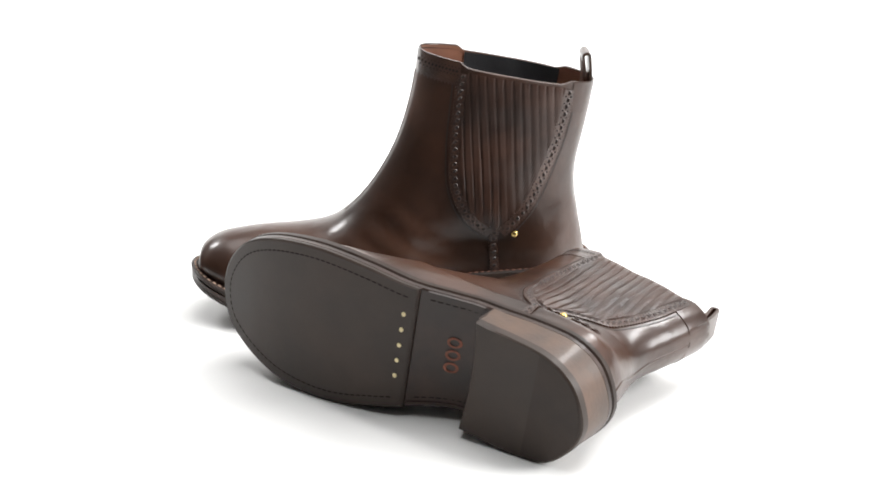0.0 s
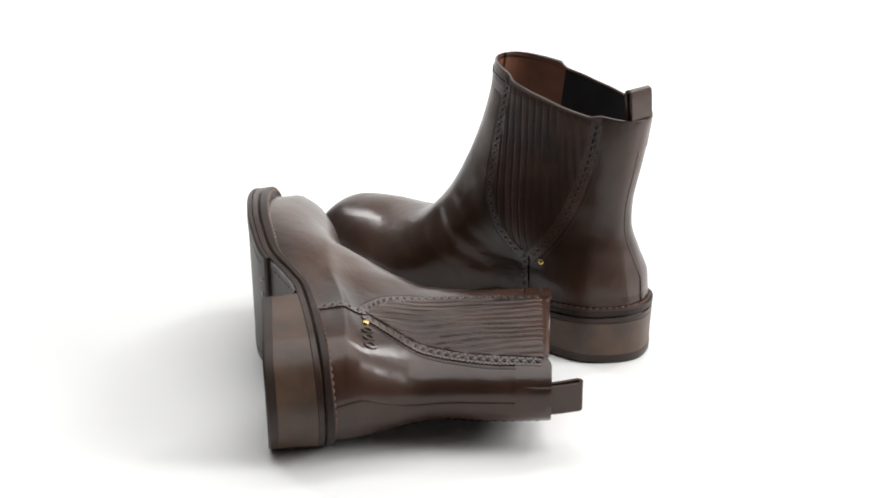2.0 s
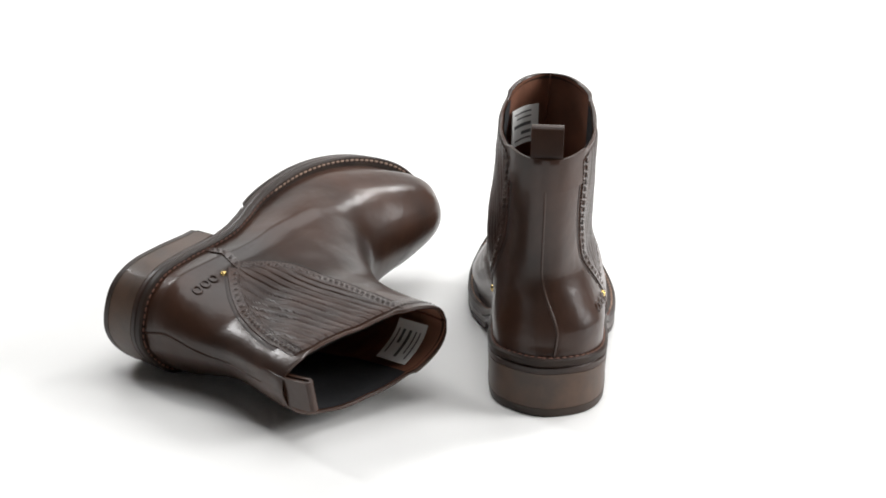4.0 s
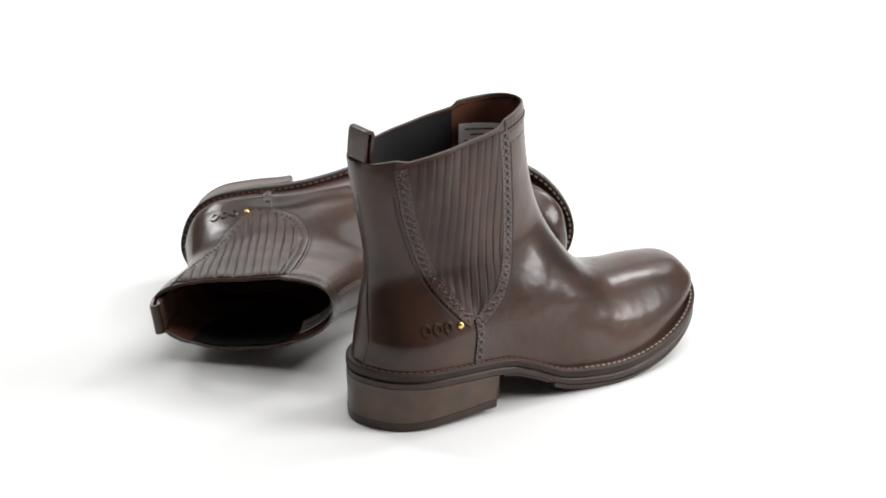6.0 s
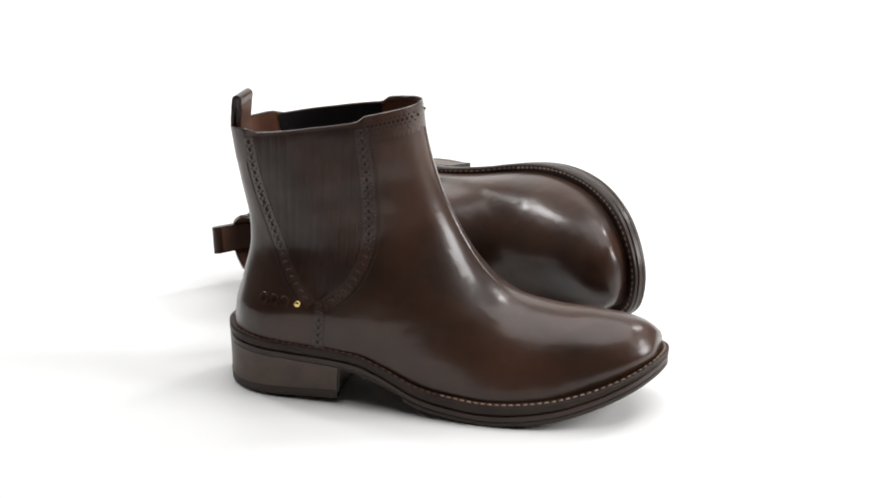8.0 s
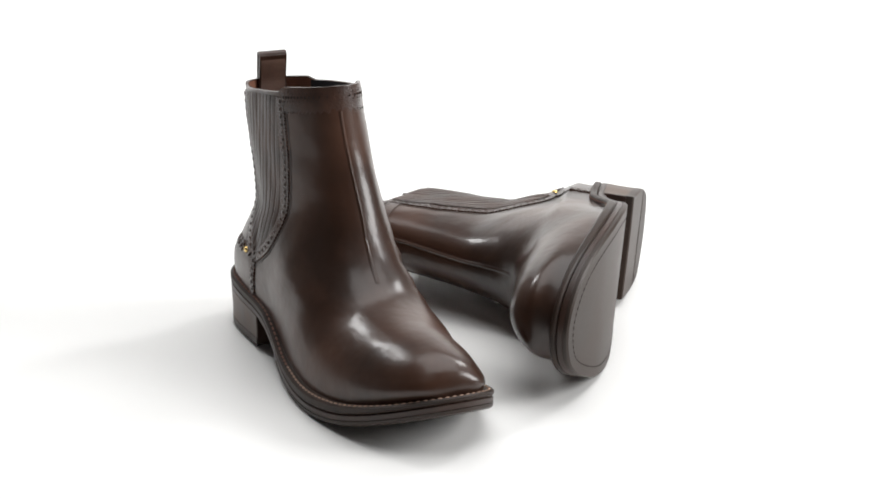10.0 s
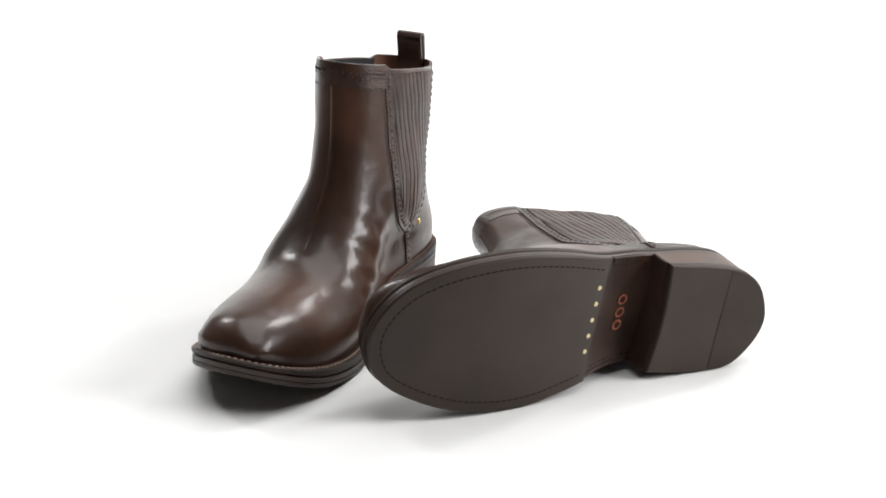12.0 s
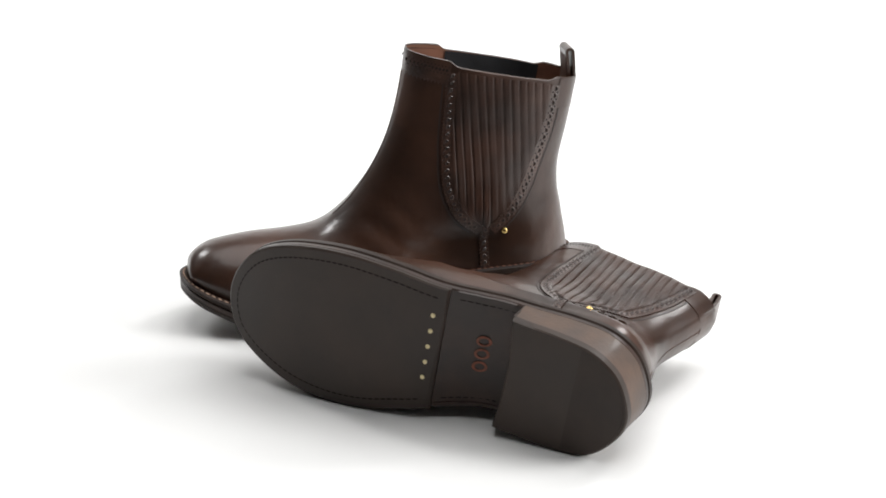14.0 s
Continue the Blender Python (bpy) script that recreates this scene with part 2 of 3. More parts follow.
def collar_rise(s):
    """The leather at the front and back of the collar stands above the elastic."""
    return 2.6 * (1 - ease(0.22, 0.27, s)) + 2.2 * ease(0.80, 0.86, s)


GORE_FRONT = spline([(77, 151), (80, 125), (81.5, 104), (80.5, 84), (73, 67), (60, 56)], 10)
GORE_BACK = spline([(20, 141), (25, 117), (32, 96), (41, 76), (50, 64), (58, 56)], 10)


def along(curve, t):
    k = min(len(curve) - 1.001, max(0, t * (len(curve) - 1)))
    i = int(k)
    return curve[i] + (curve[i + 1] - curve[i]) * (k - i)


def strip(mk, name, path, width, off, mat, label="", teeth=1.5):
    """A thin leather strip with pinked edges laid on the side along path(t) -> (side, x, z)."""
    pts = path
    n = len(pts)
    v, f = [], []
    for i in range(n):
        side, x, z = pts[i]
        a, b = pts[max(0, i - 1)], pts[min(n - 1, i + 1)]
        t = Vector((b[1] - a[1], b[2] - a[2]))
        t = t.normalized() if t.length else Vector((0, 1))
        nx, nz = t.y, -t.x
        wv = width / 2 + teeth * (0.25 if i % 2 else -0.25)
        for d, o in ((-wv, -0.3), (-wv, off), (wv, off), (wv, -0.3)):
            v.append(on_side(side, x + nx * d, z + nz * d, o))
    for i in range(n - 1):
        for k in range(3):
            f.append((4 * i + k, 4 * i + k + 1, 4 * i + k + 5, 4 * i + k + 4))
    return mk.part(name, v, f, mat, label=label, smooth=False)


def disc(c, r, n, lift, axis="y", side=1):
    out = []
    for k in range(n):
        a = 2 * math.pi * k / n
        out.append(Vector((c.x + r * math.cos(a), c.y + side * lift, c.z + r * math.sin(a))))
    return out


def resample(pts, step):
    out, left = [pts[0]], step
    for a, b in zip(pts, pts[1:]):
        d = math.hypot(b[1] - a[1], b[2] - a[2])
        pos = 0.0
        while d - pos >= left:
            pos += left
            t = pos / d
            out.append((a[0], a[1] + (b[1] - a[1]) * t, a[2] + (b[2] - a[2]) * t))
            left = step
        left -= d - pos
    return out


def perforations(mk, parent, path, off):
    """Punched holes with a raised rim, their inner shade painted as dark discs: a row of large ones with pairs of small
    ones between.
    """
    v, f, rv, rf = [], [], [], []
    pts = resample(path, 2.1)
    for i, (side, x, z) in enumerate(pts[1:-1]):
        spots = [(x, z, 0.95)] if i % 2 == 0 else []
        if i % 2:
            a, b = pts[i], pts[i + 2]
            t = Vector((b[1] - a[1], b[2] - a[2])).normalized()
            spots = [(x + t.y * q, z - t.x * q, 0.5) for q in (-1.6, 1.6)]
        for px, pz, r in spots:
            c = on_side(side, px, pz, off)
            base = len(v)
            v += disc(c, r, 8, 0.12, side=side)
            v.append(Vector((c.x, c.y + side * 0.05, c.z)))
            f += [(base + k, base + (k + 1) % 8, base + 8) for k in range(8)]
            if r > 0.9:
                base = len(rv)
                for rr, lift in ((0.92, 0.1), (1.25, 0.2), (1.6, -0.1)):
                    rv += disc(c, rr, 8, lift, side=side)
                rf += grid_faces(8, 3, True, base)
    tagged(mk.part("punching_shade", v, f, HOLE_SHADE, parent, "dark discs painted as the shade inside punched brogue holes"), kind="stuff")
    tagged(mk.part("hole_rim", rv, rf, STRIP, parent, "raised rims of punched holes"), kind="stuff")


def upper(mk):
    n, rows = 44, 64
    ring = ring_params(n)
    nu = len(ring)
    v = []
    vs = list(np.linspace(0, 0.99, rows))
    for t in vs:
        for side, s in ring:
            v.append(surface(side, s, float(t)))
    for lift, off in ((0.6, 0.0), (1.0, -0.5), (1.0, -1.3), (0.5, -1.8), (-2.0, -1.9)):     # rounded rim
        for side, s in ring:
            p = surface(side, s, 1.0, off)
            v.append(p + Vector((0, 0, lift - 1.0 + collar_rise(s))))
    up = mk.part("upper", v, grid_faces(nu, rows + 5, True), LEATHER)
    # lining, with the insole closing it below
    v = []
    lrows = 30
    for t in np.linspace(1.0, 0.36, lrows):
        for side, s in ring:
            p = surface(side, s, float(t), -2.0)
            if t == 1.0:
                p += Vector((0, 0, collar_rise(s) - 0.7))
            v.append(p)
    f = grid_faces(nu, lrows, True)
    base = (lrows - 1) * nu
    f.append(tuple(range(base, base + nu)))
    mk.part("lining", v, f, LINING, label="tan leather lining")
    return up


def gore(mk, side):
    na, nb = 150, 40
    deepness = SHAPE["pleat"] * (1.0 if side < 0 or SHAPE["slump"] else 0.65)
    v, inner = [], []
    for j in range(nb):
        b = j / (nb - 1)
        pf, pb = along(GORE_FRONT, b), along(GORE_BACK, b)
        for i in range(na):
            a = i / (na - 1)
            q = pf + (pb - pf) * a
            u = (q.x - 0.05 * (q.y - 100) + 0.9 * noise.noise(Vector((q.x / 16, side * 2.0, q.y / 60)))) / 4.9
            cut = abs((u % 1.0) - 0.5) * 2
            deep = 0.8 + 0.5 * noise.noise(Vector((math.floor(u + 0.5) * 3.7, side * 5.0, q.y / 40)))
            wave = 1 - max(0.15, deep) * math.exp(-((1 - cut) / 0.16) ** 2)
            wave += 0.30 * noise.noise(Vector((math.floor(u + 0.5) * 5.1, side, q.y / 25)))
            wob = 0.25 * math.sin(9 * a + 5 * b * (1 + 0.4 * side)) * b
            top = min(1.0, b / 0.02)
            v.append(on_side(side, q.x, q.y - (0.4 if j == 0 else 0), 0.1 + (deepness * wave + wob) * (0.5 + 0.5 * top)))
    mk.part("gore_panel", v, grid_faces(na, nb), GORE, label="pleated leather-covered elastic side panel")
    v = []
    for j in range(20):
        b = j / 19
        pf, pb = along(GORE_FRONT, b * 0.9), along(GORE_BACK, b * 0.9)
        for i in range(24):
            q = pf + (pb - pf) * (i / 23)
            v.append(on_side(side, q.x, q.y + (1.2 if j == 0 else 0), -2.6))
    mk.part("gore_lining", v, grid_faces(24, 20), ELASTIC, label="black elastic inner face")
    # brogue strips along the gore and down to the welt
    for nm, curve, d in (("brogue_strip", GORE_FRONT, 5.4), ("brogue_strip", GORE_BACK, -5.4)):
        pts = []
        for t in np.linspace(0.015, 1.0, 90):
            q = along(curve, float(t))
            a, b = along(curve, max(0, float(t) - 0.02)), along(curve, min(1, float(t) + 0.02))
            tg = (b - a).normalized()
            pts.append((side, q.x - tg.y * d * 0.5, q.y + tg.x * d * 0.5))
        pts = resample(pts, 1.0)
        st = strip(mk, nm, pts, 6.4, 0.75, STRIP, "pinked and punched leather strip")
        perforations(mk, st, pts, 0.75)
        seam = [(side, along(curve, float(t)), (along(curve, min(1, float(t) + 0.02)) - along(curve, max(0, float(t) - 0.02))).normalized()) for t in np.linspace(0.02, 0.93, 80)]
        far = d + math.copysign(2.3, d)
        seam = resample([(sd, q.x - tg.y * far, q.y + tg.x * far) for sd, q, tg in seam], 1.6)
        strip(mk, "seam", seam, 0.8, 0.14, SEAM, "dark sewn seam", teeth=0.0)
    pts = resample([(side, 59.5, 57.0), (side, 60.5, 48.0), (side, 59.0, 27.5)], 1.0)
    st = strip(mk, "brogue_strip", pts, 5.0, 0.75, STRIP, "pinked and punched leather strip")
    perforations(mk, st, pts, 0.75)


def dome(mk, name, c, r, h, mat, side, parent=None, label=""):
    v, f, n = [], [], 14
    for k, (rr, hh) in enumerate(((1.0, -0.4), (1.0, 0.25), (0.8, 0.7), (0.45, 0.95))):
        v += disc(c, r * rr, n, h * hh, side=side)
    v.append(Vector((c.x, c.y + side * h, c.z)))
    f = grid_faces(n, 4, True) + [(3 * n + k, 3 * n + (k + 1) % n, 4 * n) for k in range(n)]
    return mk.part(name, v, f, mat, parent, label)


def collar_band(mk):
    """The punched band round the front of the collar."""
    v, pts = [], []
    sides = [(1, s) for s in np.linspace(0.235, 0.0, 26)] + [(-1, s) for s in np.linspace(0.0, 0.235, 26)[1:]]
    n = len(sides)
    for i, (side, s) in enumerate(sides):
        zig = 0.010 if i % 2 else 0.0
        for vv, off in ((0.925 + zig, -0.2), (0.925 + zig, 0.3), (0.992, 0.4), (1.0, 0.2), (1.0, -0.8)):
            v.append(surface(side, float(s), vv, off) + Vector((0, 0, collar_rise(float(s)) if vv > 0.95 else 0)))
    f = [(5 * i + k, 5 * i + k + 1, 5 * i + k + 6, 5 * i + k + 5) for i in range(n - 1) for k in range(4)]
    band = mk.part("collar_band", v, f, STRIP, label="pinked and punched leather band")
    # dark discs lying on the band paint the shade inside its holes
    v, f = [], []
    for i, (side, s) in enumerate(sides[1:-1]):
        s = float(s)
        for vv, r in (((0.965, 0.85),) if i % 2 else ((0.952, 0.42), (0.978, 0.42))):
            c = surface(side, s, vv, 0.46) + Vector((0, 0, collar_rise(s)))
            q = surface(side, s, vv, 1.46) + Vector((0, 0, collar_rise(s))) - c
            nrm = q.normalized()
            t1 = Vector((0, 0, 1))
            t2 = nrm.cross(t1).normalized()
            base = len(v)
            v += [c + (t1 * math.sin(2 * math.pi * k / 8) + t2 * math.cos(2 * math.pi * k / 8)) * r for k in range(8)]
            f.append(tuple(range(base, base + 8)))
    tagged(mk.part("punching_shade", v, f, HOLE_SHADE, band, "dark discs painted as the shade inside punched brogue holes"), kind="stuff")


def back_band(mk):
    """The stitched band at the top of the back, and the back seam."""
    v = []
    sides = [(1, s) for s in np.linspace(0.87, 1.0, 12)] + [(-1, s) for s in np.linspace(1.0, 0.87, 12)[1:]]
    for side, s in sides:
        for vv, off in ((0.90, -0.2), (0.90, 0.5), (0.992, 0.55), (1.0, 0.2), (1.0, -0.8)):
            v.append(surface(side, float(s), vv, off) + Vector((0, 0, collar_rise(float(s)) if vv > 0.95 else 0)))
    f = [(5 * i + k, 5 * i + k + 1, 5 * i + k + 6, 5 * i + k + 5) for i in range(len(sides) - 1) for k in range(4)]
    mk.part("back_band", v, f, LEATHER)


def ridge(mk, name, s0, v0, v1, width, height, mat, label=""):
    """A low rounded ridge along the front (s0 = 0) or back (s0 = 1) middle line."""
    v, n = [], 40
    prof = [(1, 1.0, -0.3), (1, 0.6, 0.55), (1, 0.0, 1.0), (-1, 0.6, 0.55), (-1, 1.0, -0.3)]
    for k in range(n):
        vv = v0 + (v1 - v0) * k / (n - 1)
        fx, fz, bx, bz = chord(vv)
        base = surface(1, s0, vv)
        out = 1 if s0 == 0 else -1
        for side, a, h in prof:
            v.append(Vector((base.x + out * (height * h - 0.10 * (a * width) ** 2 / 2), base.y + side * a * width / 2, base.z)))
    return mk.part(name, v, grid_faces(5, n), mat, label=label)


def ribbon(mk, name, path, y0, y1, thick, mat, label=""):
    """A strap of even thickness: path in x, z, from y0 to y1."""
    v, n = [], len(path)
    for i in range(n):
        a, b = path[max(0, i - 1)], path[min(n - 1, i + 1)]
        t = Vector((b[0] - a[0], b[1] - a[1])).normalized()
        nx, nz = -t.y * thick / 2, t.x * thick / 2
        x, z = path[i]
        v += [(x + nx, y0, z + nz), (x + nx, y1, z + nz), (x - nx, y1, z - nz), (x - nx, y0, z - nz)]
    f = grid_faces(4, n, True) + [(0, 1, 2, 3), tuple(4 * (n - 1) + k for k in range(4))]
    return mk.part(name, v, f, mat, label=label, smooth=False)


def pull_tab(mk):
    up = [(7.2, 126), (5.2, 134), (4.2, 141), (4.4, 148)]
    loop = [(7.0 + 1.9 * math.cos(a), 155.6 + 1.9 * math.sin(a)) for a in np.linspace(math.pi * 0.95, -0.1, 9)]
    down = [(7.9, 148), (7.4, 141), (8.6, 134), (10.4, 126)]
    path = [tuple(q) for q in spline(up + loop + down, 3)]
    ob = ribbon(mk, "pull_tab", path, -8.2, 8.2, 1.7, LEATHER, "brown leather pull loop")
    inner = [tuple(q) for q in spline([(9.0, 156.2), (9.3, 152), (9.0, 148), (8.5, 141), (9.7, 134), (11.5, 126)], 4)]
    ribbon(mk, "tab_lining", inner, -7.4, 7.4, 0.5, TABLINING, "lighter brown lining of the pull loop")
    bv = ob.modifiers.new("edge", "BEVEL")
    bv.width, bv.segments, bv.limit_method = 0.0004, 2, "ANGLE"


def sole_layer(mk, name, grow, z_of_lo, z_of_hi, mat, keep=None, label="", bevel=0.6, parent=None):
    """A layer that follows the sole's curve, with rounded edges."""
    rings = [(grow - bevel, z_of_lo, 0.0), (grow, z_of_lo, bevel), (grow, z_of_hi, -bevel), (grow - bevel, z_of_hi, 0.0)]
    v = []
    polys = [inset(EDGE, -g) for g, _, _ in rings]
    n = len(EDGE)
    for poly, (g, zf, d) in zip(polys, rings):
        for q in poly:
            v.append((q.x, q.y, zf(q.x) + d))
    f = grid_faces(n, 4, True)
    # close top and bottom by strips across the sole
    for base, zf in ((0, z_of_lo), (3 * n, z_of_hi)):
        half = n // 2
        rows = []
        for k in range(1, half):
            a, b = base + k, base + (n - k)
            rows.append((a, b))
        f.append((base, rows[0][0], rows[0][1]))
        for (a, b), (c, d) in zip(rows, rows[1:]):
            f.append((a, c, d, b))
        f.append((rows[-1][0], base + half, rows[-1][1]))
    ob = mk.part(name, v, f, mat, parent, label, smooth=32)
    return ob


def stitches(mk, name, parent, poly, zf, up, mat, pitch, length, wide, rng, label):
    v, f = [], []
    acc = 0.0
    n = len(poly)
    for i in range(n):
        a, b = poly[i], poly[(i + 1) % n]
        d = (b - a).length
        while acc < d:
            c = a + (b - a) * (acc / d)
            if rng(c.x):
                t = (b - a).normalized()
                nn = Vector((t.y, -t.x))
                base = len(v)
                for e, wd, h in ((-0.5, 0.5, 0), (-0.25, 1, 1), (0.25, 1, 1), (0.5, 0.5, 0)):
                    for q, hh in ((-1, 0), (0, 1), (1, 0)):
                        p = c + t * (e * length) + nn * (q * wd * wide / 2)
                        v.append((p.x, p.y, zf(p.x) + up * (0.05 + 0.55 * h * hh)))
                f += [tuple(base + k for k in (3 * r + q, 3 * r + q + 1, 3 * r + q + 4, 3 * r + q + 3)) for r in range(3) for q in range(2)]
            acc += pitch
        acc -= d
    ob = mk.part(name, v, f, mat, parent, label)
    return tagged(ob, kind="stuff")


def heel_poly():
    """The heel's outline: the sole's back part, cut off before the waist with a slightly hollow breast."""
    pts = [q for q in EDGE if q.x < 68]
    k = [i for i, q in enumerate(EDGE) if q.x < 68]
    # in order from the inner breast corner round the back to the outer one
    j = next(i for i in range(len(k) - 1) if k[i + 1] - k[i] > 1)
    pts = [EDGE[i] for i in k[j + 1:]] + [EDGE[i] for i in k[:j + 1]]
    a, b = Vector((71.5, pts[0].y)), Vector((71.5, pts[-1].y))
    breast = [b + (a - b) * t + Vector((-2.2 * math.sin(math.pi * t), 0)) for t in np.linspace(0, 1, 9)]
    return pts + breast


def prism(mk, name, poly, levels, mat, parent=None, label="", smooth=32):
    """A solid from stacked outlines: levels of (inset, z or function)."""
    v, n = [], len(poly)
    c = sum((Vector(q) for q in poly), Vector((0, 0))) / n
    for d, z in levels:
        for q in poly:
            r = (q - c)
            p = c + r * (1 - d / r.length)
            v.append((p.x, p.y, z(p.x) if callable(z) else z))
    f = grid_faces(n, len(levels), True) + [tuple(range(n)), tuple((len(levels) - 1) * n + k for k in range(n))]
    return mk.part(name, v, f, mat, parent, label, smooth)


def waist(x):
    """The underside of the outsole, above the half sole in front and bare behind it."""
    return under(x) + 2.4


def half_sole(mk, parent):
    """The rubber half sole under the forefoot, with a cut edge behind the nails."""
    k = [i for i, q in enumerate(EDGE) if q.x > 107.5]
    pts = [EDGE[i] for i in k]
    a, b = pts[0], pts[-1]
    cut = [Vector((107.5, b.y + (a.y - b.y) * t)) for t in np.linspace(0, 1, 9)]
    pts = [cut[-1]] + pts + cut[:-1]
    n = len(pts)
    v = []
    c = Vector((170, -10))
    for d, h in ((1.3, 0.0), (0.3, 0.9), (0.3, 2.7)):
        for q in pts:
            r = q - c
            p = c + r * (1 - d / r.length)
            v.append((p.x, p.y, under(p.x) + h))
    f = grid_faces(n, 3, True)
    m = len(k)
    for i in range(1, (m + 1) // 2):                        # strips across the sole
        lo, hi = 1 + i, 1 + m - 1 - i
        if hi > lo:
            f.append((lo - 1, lo, hi, hi + 1))
    f.append(tuple([0, 1] + [m] + [m + 1 + j for j in range(8)]))
    return mk.part("half_sole", v, f, SOLE, parent, "dark brown rubber half sole", smooth=32)


def heel_base(x):
    """The worn underside of the heel: it lifts a little towards the waist."""
    return 3.0 * max(0.0, x - 16) / 55


def sole(mk):
    split = lambda x: under(x) + 6.6
    out = sole_layer(mk, "outsole", -0.3, waist, split, SHANK, label="dark brown leather outsole", bevel=0.8)
    half = half_sole(mk, out)
    welt = sole_layer(mk, "welt", 0.0, lambda x: split(x) + 0.15, deck, WELT, label="dark leather welt", bevel=0.9)
    stitches(mk, "welt_stitching", welt, inset(EDGE, 2.4), deck, 1, THREAD, 3.7, 2.6, 1.3, lambda x: x > 128, "pale brown thread")
    stitches(mk, "heel_stitching", welt, inset(EDGE, 2.2), deck, 1, REDTHREAD, 3.7, 2.6, 1.2, lambda x: x <= 128, "dark red-brown thread")
    stitches(mk, "sole_stitching", half, inset(EDGE, 6.5), under, -0.45, DARKTHREAD, 3.6, 2.8, 0.75, lambda x: x > 112, "dark thread")
    stitches(mk, "waist_stitching", out, inset(EDGE, 5.5), waist, -0.5, DARKTHREAD, 3.6, 2.8, 0.75, lambda x: 74 < x < 105, "dark thread")
    # heel
    hp = heel_poly()
    heel = prism(mk, "heel", hp, [(1.0, lambda x: heel_base(x) + 5.0), (0.9, 13.0), (0.3, lambda x: waist(x) + 0.4)], HEEL, label="stacked brown leather heel")
    prism(mk, "heel_cap", hp, [(1.9, heel_base), (1.1, lambda x: heel_base(x) + 0.8), (0.8, lambda x: heel_base(x) + 4.9)], SOLE, heel, "dark rubber heel cap")
    rear = [q for q in hp if q.x < 34]
    prism(mk, "rubber_insert", rear, [(3.0, lambda x: heel_base(x) - 0.2), (2.6, lambda x: heel_base(x) + 0.6)], INSERT, heel, "matt dark rubber insert")
    # a thin dark sheet paints the shade on the heel's face towards the waist
    yb = [q.y for q in hp if q.x > 66]
    v = []
    for t in np.linspace(0.01, 0.99, 12):
        y = max(yb) + (min(yb) - max(yb)) * float(t)
        x = 71.5 - 2.2 * math.sin(math.pi * float(t))
        for dx in (-0.2, 0.5):
            for z in (heel_base(70) + 4.8, waist(71) + 0.3):
                v.append((x + dx, y, z))
    n = 12
    f = [(4 * i + a, 4 * i + b, 4 * i + 4 + b, 4 * i + 4 + a) for i in range(n - 1) for a, b in ((0, 1), (1, 3), (3, 2), (2, 0))]
    mk.part("breast_shade", v, f + [(0, 1, 3, 2), (4 * n - 4, 4 * n - 3, 4 * n - 1, 4 * n - 2)], SHANK, heel, "thin dark sheet standing in for the shade on the heel face")
    # raised edges along the waist
    for keep in (1, -1):
        line = sorted((q for q in inset(EDGE, 2.0) if 73 < q.x < 107 and (q.y > -2) == (keep > 0)), key=lambda q: q.x)
        v = []
        for q in line:
            for dy, h in ((-1.5, 0.3), (-1.1, -0.9), (1.1, -0.9), (1.5, 0.3)):
                v.append((q.x, q.y + dy, waist(q.x) + h))
        mk.part("waist_rail", v, grid_faces(4, len(line)), SHANK, out)
    # brass nails across the sole
    for y in (18.5, 9.3, 0.0, -9.2, -18.4):
        x = 113.7
        c = Vector((x, y, under(x)))
        v, f, n = [], [], 12
        for r, h in ((1.35, 0.6), (1.35, -0.12), (1.0, -0.28)):
            v += [(c.x + r * math.cos(2 * math.pi * k / n), c.y + r * math.sin(2 * math.pi * k / n), c.z + h) for k in range(n)]
        f = grid_faces(n, 3, True) + [tuple(range(2 * n, 3 * n))]
        mk.part("nail", v, f, NAIL, half, "round brass nail")
    # stamped mark in the waist: plain shapes
    for x0, y0, x1, y1 in ((86, -8.5, 90, -6.5), (86, -1, 90, 1), (86, 6.5, 90, 8.5)):
        n = 16
        v = []
        for r in (1.0, 0.62):
            for k in range(n):
                a = 2 * math.pi * k / n
                x, y = (x0 + x1) / 2 + r * 3.9 * math.cos(a), (y0 + y1) / 2 + r * 3.1 * math.sin(a)
                v.append((x, y, waist(x) - 0.75))
        mk.part("stamp", v, grid_faces(n, 2, True), ORANGE, out, "plain orange stamped ring")


def emboss(mk, side):
    """The pressed mark beside the rivet: plain raised rings."""
    for x in (40.5, 34.5, 28.5):
        n, v = 18, []
        for rx, rz, h in ((2.9, 3.3, -0.2), (2.5, 2.9, 0.9), (1.6, 1.9, 0.9), (1.2, 1.5, -0.2)):
            for k in range(n):
                a = 2 * math.pi * k / n
                v.append(on_side(side, x + rx * math.cos(a), 54.0 + rz * math.sin(a), h))
        mk.part("pressed_mark", v, grid_faces(n, 4, True), LEATHER)


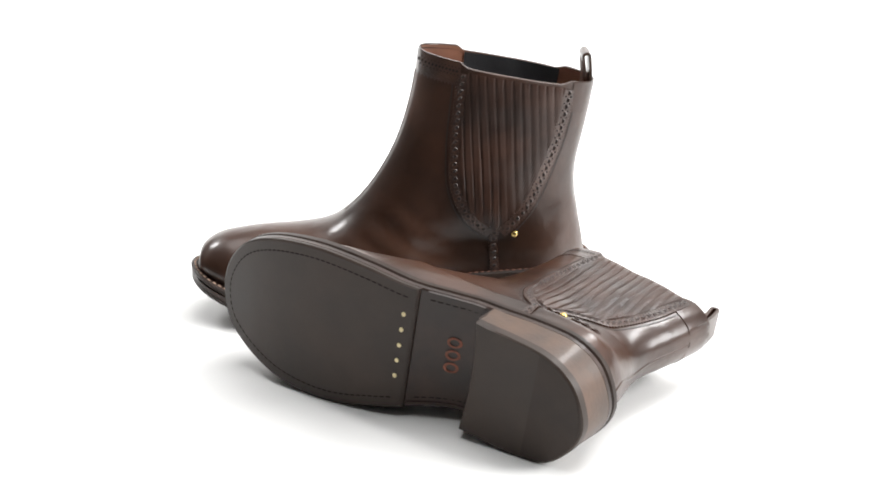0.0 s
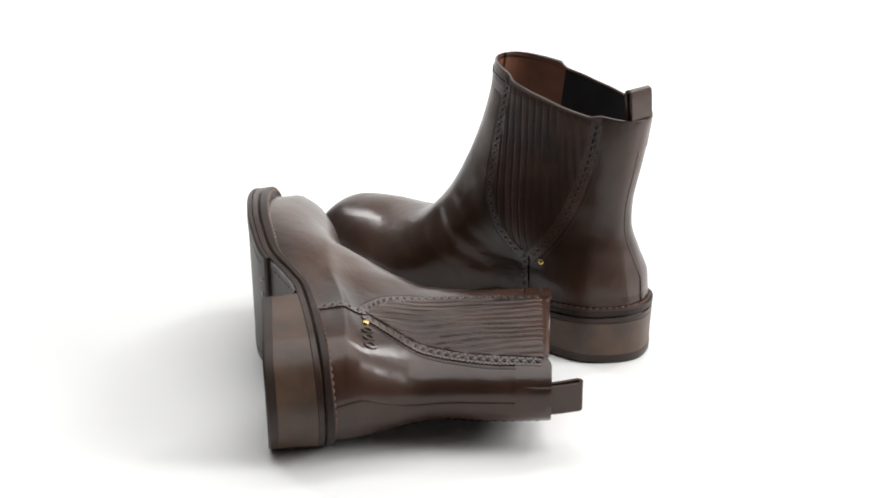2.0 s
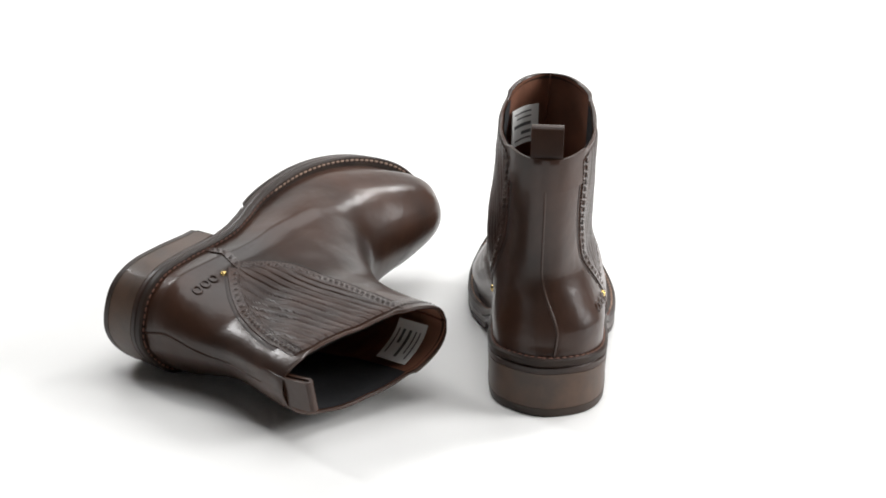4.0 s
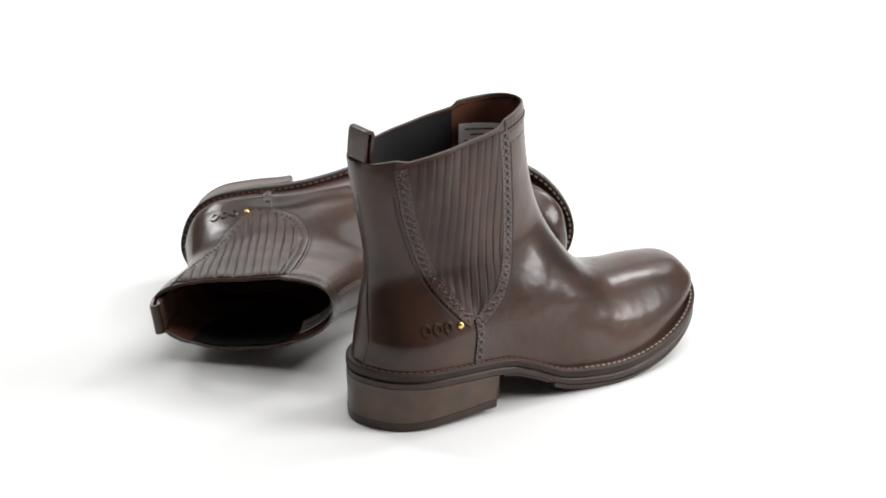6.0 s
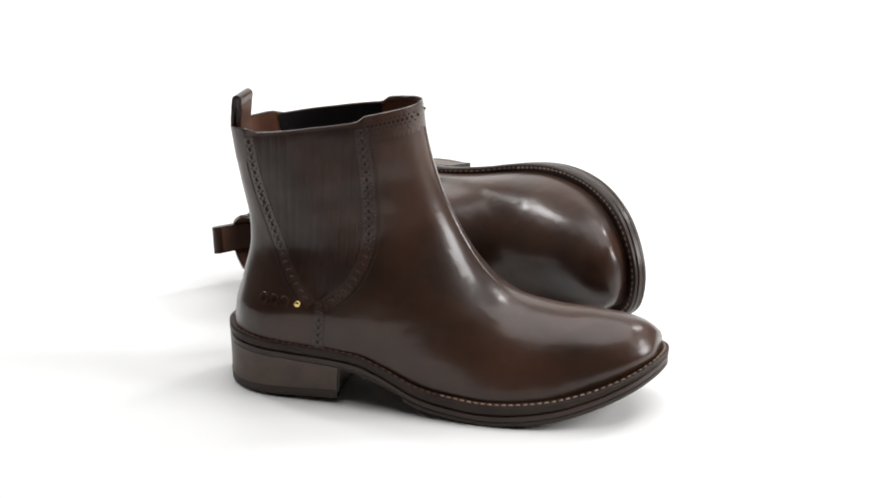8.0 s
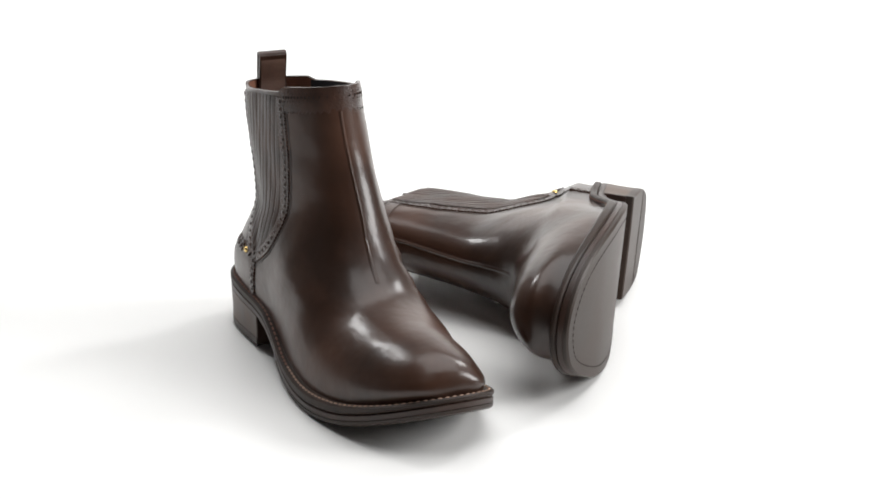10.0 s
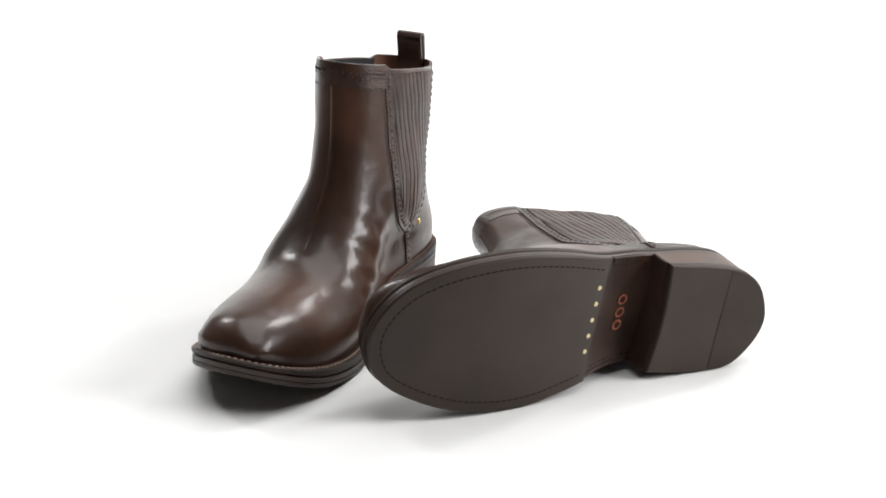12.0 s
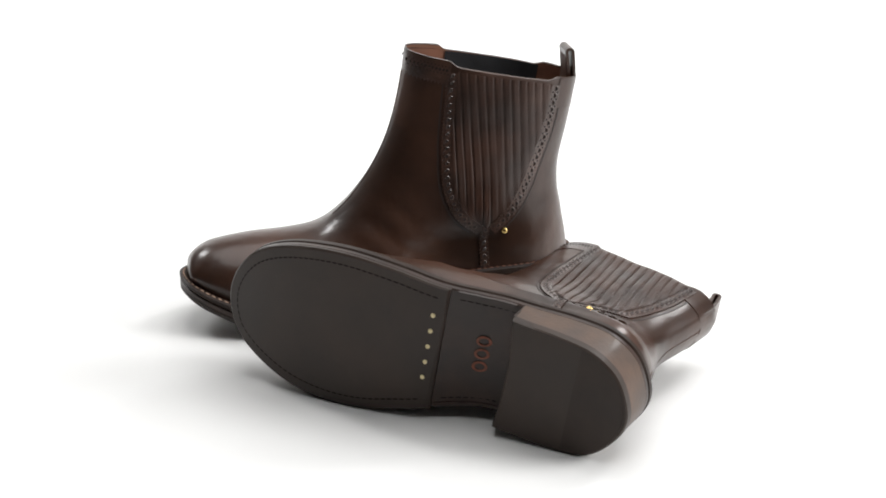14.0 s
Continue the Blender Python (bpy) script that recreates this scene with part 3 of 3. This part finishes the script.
def size_label(mk):
    v = []
    lift = 4.0 if SHAPE["slump"] else 0.0
    for z in (143.5 + lift, 122.5 + lift):
        for k in range(12):
            s = 0.02 + 0.21 * k / 11
            for off in (-2.7, -3.1):
                p = surface(-1, s, 0.96, off)
                v.append((p.x, p.y, z))
    n = 24
    f = [(2 * k, 2 * k + 2, n + 2 * k + 2, n + 2 * k) for k in range(11)] + [(2 * k + 1, 2 * k + 3, n + 2 * k + 3, n + 2 * k + 1) for k in range(11)]
    f += [(2 * k, 2 * k + 1, 2 * k + 3, 2 * k + 2) for k in range(11)] + [(0, 1, n + 1, n)] + [(22, 23, n + 23, n + 22)]
    lab = mk.part("size_label", v, f, LABEL, label="white woven label with grey print")
    for z, s0, s1, h in ((140.5, 0.05, 0.2, 0.9), (137.5, 0.05, 0.17, 0.9), (133.5, 0.05, 0.2, 1.9), (129, 0.05, 0.12, 1.8), (125.5, 0.05, 0.19, 0.9)):
        v = []
        for zz in (z + lift + h / 2, z + lift - h / 2):
            for k in range(8):
                p = surface(-1, s0 + (s1 - s0) * k / 7, 0.96, -3.25)
                v.append((p.x, p.y, zz))
        mk.part("print_bar", v, grid_faces(8, 2), PRINT, lab, "grey printed line")


def boot(mirror, label, slump, spring):
    SHAPE["slump"], SHAPE["spring"], SHAPE["pleat"] = slump, spring, 1.2 if slump else 0.75
    root = tagged(new("chelsea_boot"), label, "boot", "pair of boots")
    root.empty_display_size = 0.05
    mk = Maker(mirror, root)
    upper(mk)
    sole(mk)
    for side in (1, -1):
        gore(mk, side)
        c = on_side(side, 48.0, 53.8, 0.2)
        dome(mk, "rivet", c, 2.0, 1.3, BRASS, side, label="round brass rivet")
    emboss(mk, 1)
    collar_band(mk)
    back_band(mk)
    ridge(mk, "front_crease", 0.0, 0.44, 0.93, 3.4, 0.55, LEATHER)
    ridge(mk, "back_seam", 1.0, 0.02, 0.92, 1.6, 0.35, LEATHER)
    pull_tab(mk)
    size_label(mk)
    return root


right_boot = boot(-1, "dark brown polished leather ankle boot standing upright on the white floor", 0.0, 3.3)
left_boot = boot(1, "dark brown polished leather ankle boot lying on its side, sole exposed", 9.0, -5.0)

STANDING = pose(0.0936 * K, 0.0691 * K, 0.0, 0, 0, 182.0)
LYING = Matrix(((-0.82203, 0.12282, 0.55604, 0.07304 * K), (0.54027, -0.14029, 0.82971, -0.17307 * K), (0.17991, 0.98246, 0.04897, 0.0221 * K), (0, 0, 0, 1)))

# seconds and degrees of the turntable, clockwise from above
TURN = [(0.0, 0.0), (0.5, 12.34), (1.0, 23.52), (1.5, 36.75), (2.0, 48.2), (2.5, 60.79), (2.7, 65.52), (4.8, 118.09), (5.0, 123.29),
        (5.5, 136.71), (6.0, 148.25), (6.5, 161.24), (7.0, 172.69), (7.5, 186.4), (8.0, 197.8), (8.5, 210.9), (8.7, 215.8), (10.8, 268.24),
        (11.0, 273.28), (11.5, 287.55), (12.0, 299.86), (12.5, 313.74), (13.0, 325.7), (13.5, 339.64), (14.0, 352.23)]


def motions():
    ts, ds = [a for a, _ in TURN], [d - 25.2 * a for a, d in TURN]
    for thing, base in ((right_boot, STANDING), (left_boot, LYING)):
        rows = []
        for i in range(57):
            t = i * 0.25
            rows.append((t, pose(0, 0, 0, 0, 0, -(25.2 * t + float(np.interp(t, ts, ds)))) @ base))
        walk(thing, rows)


motions()
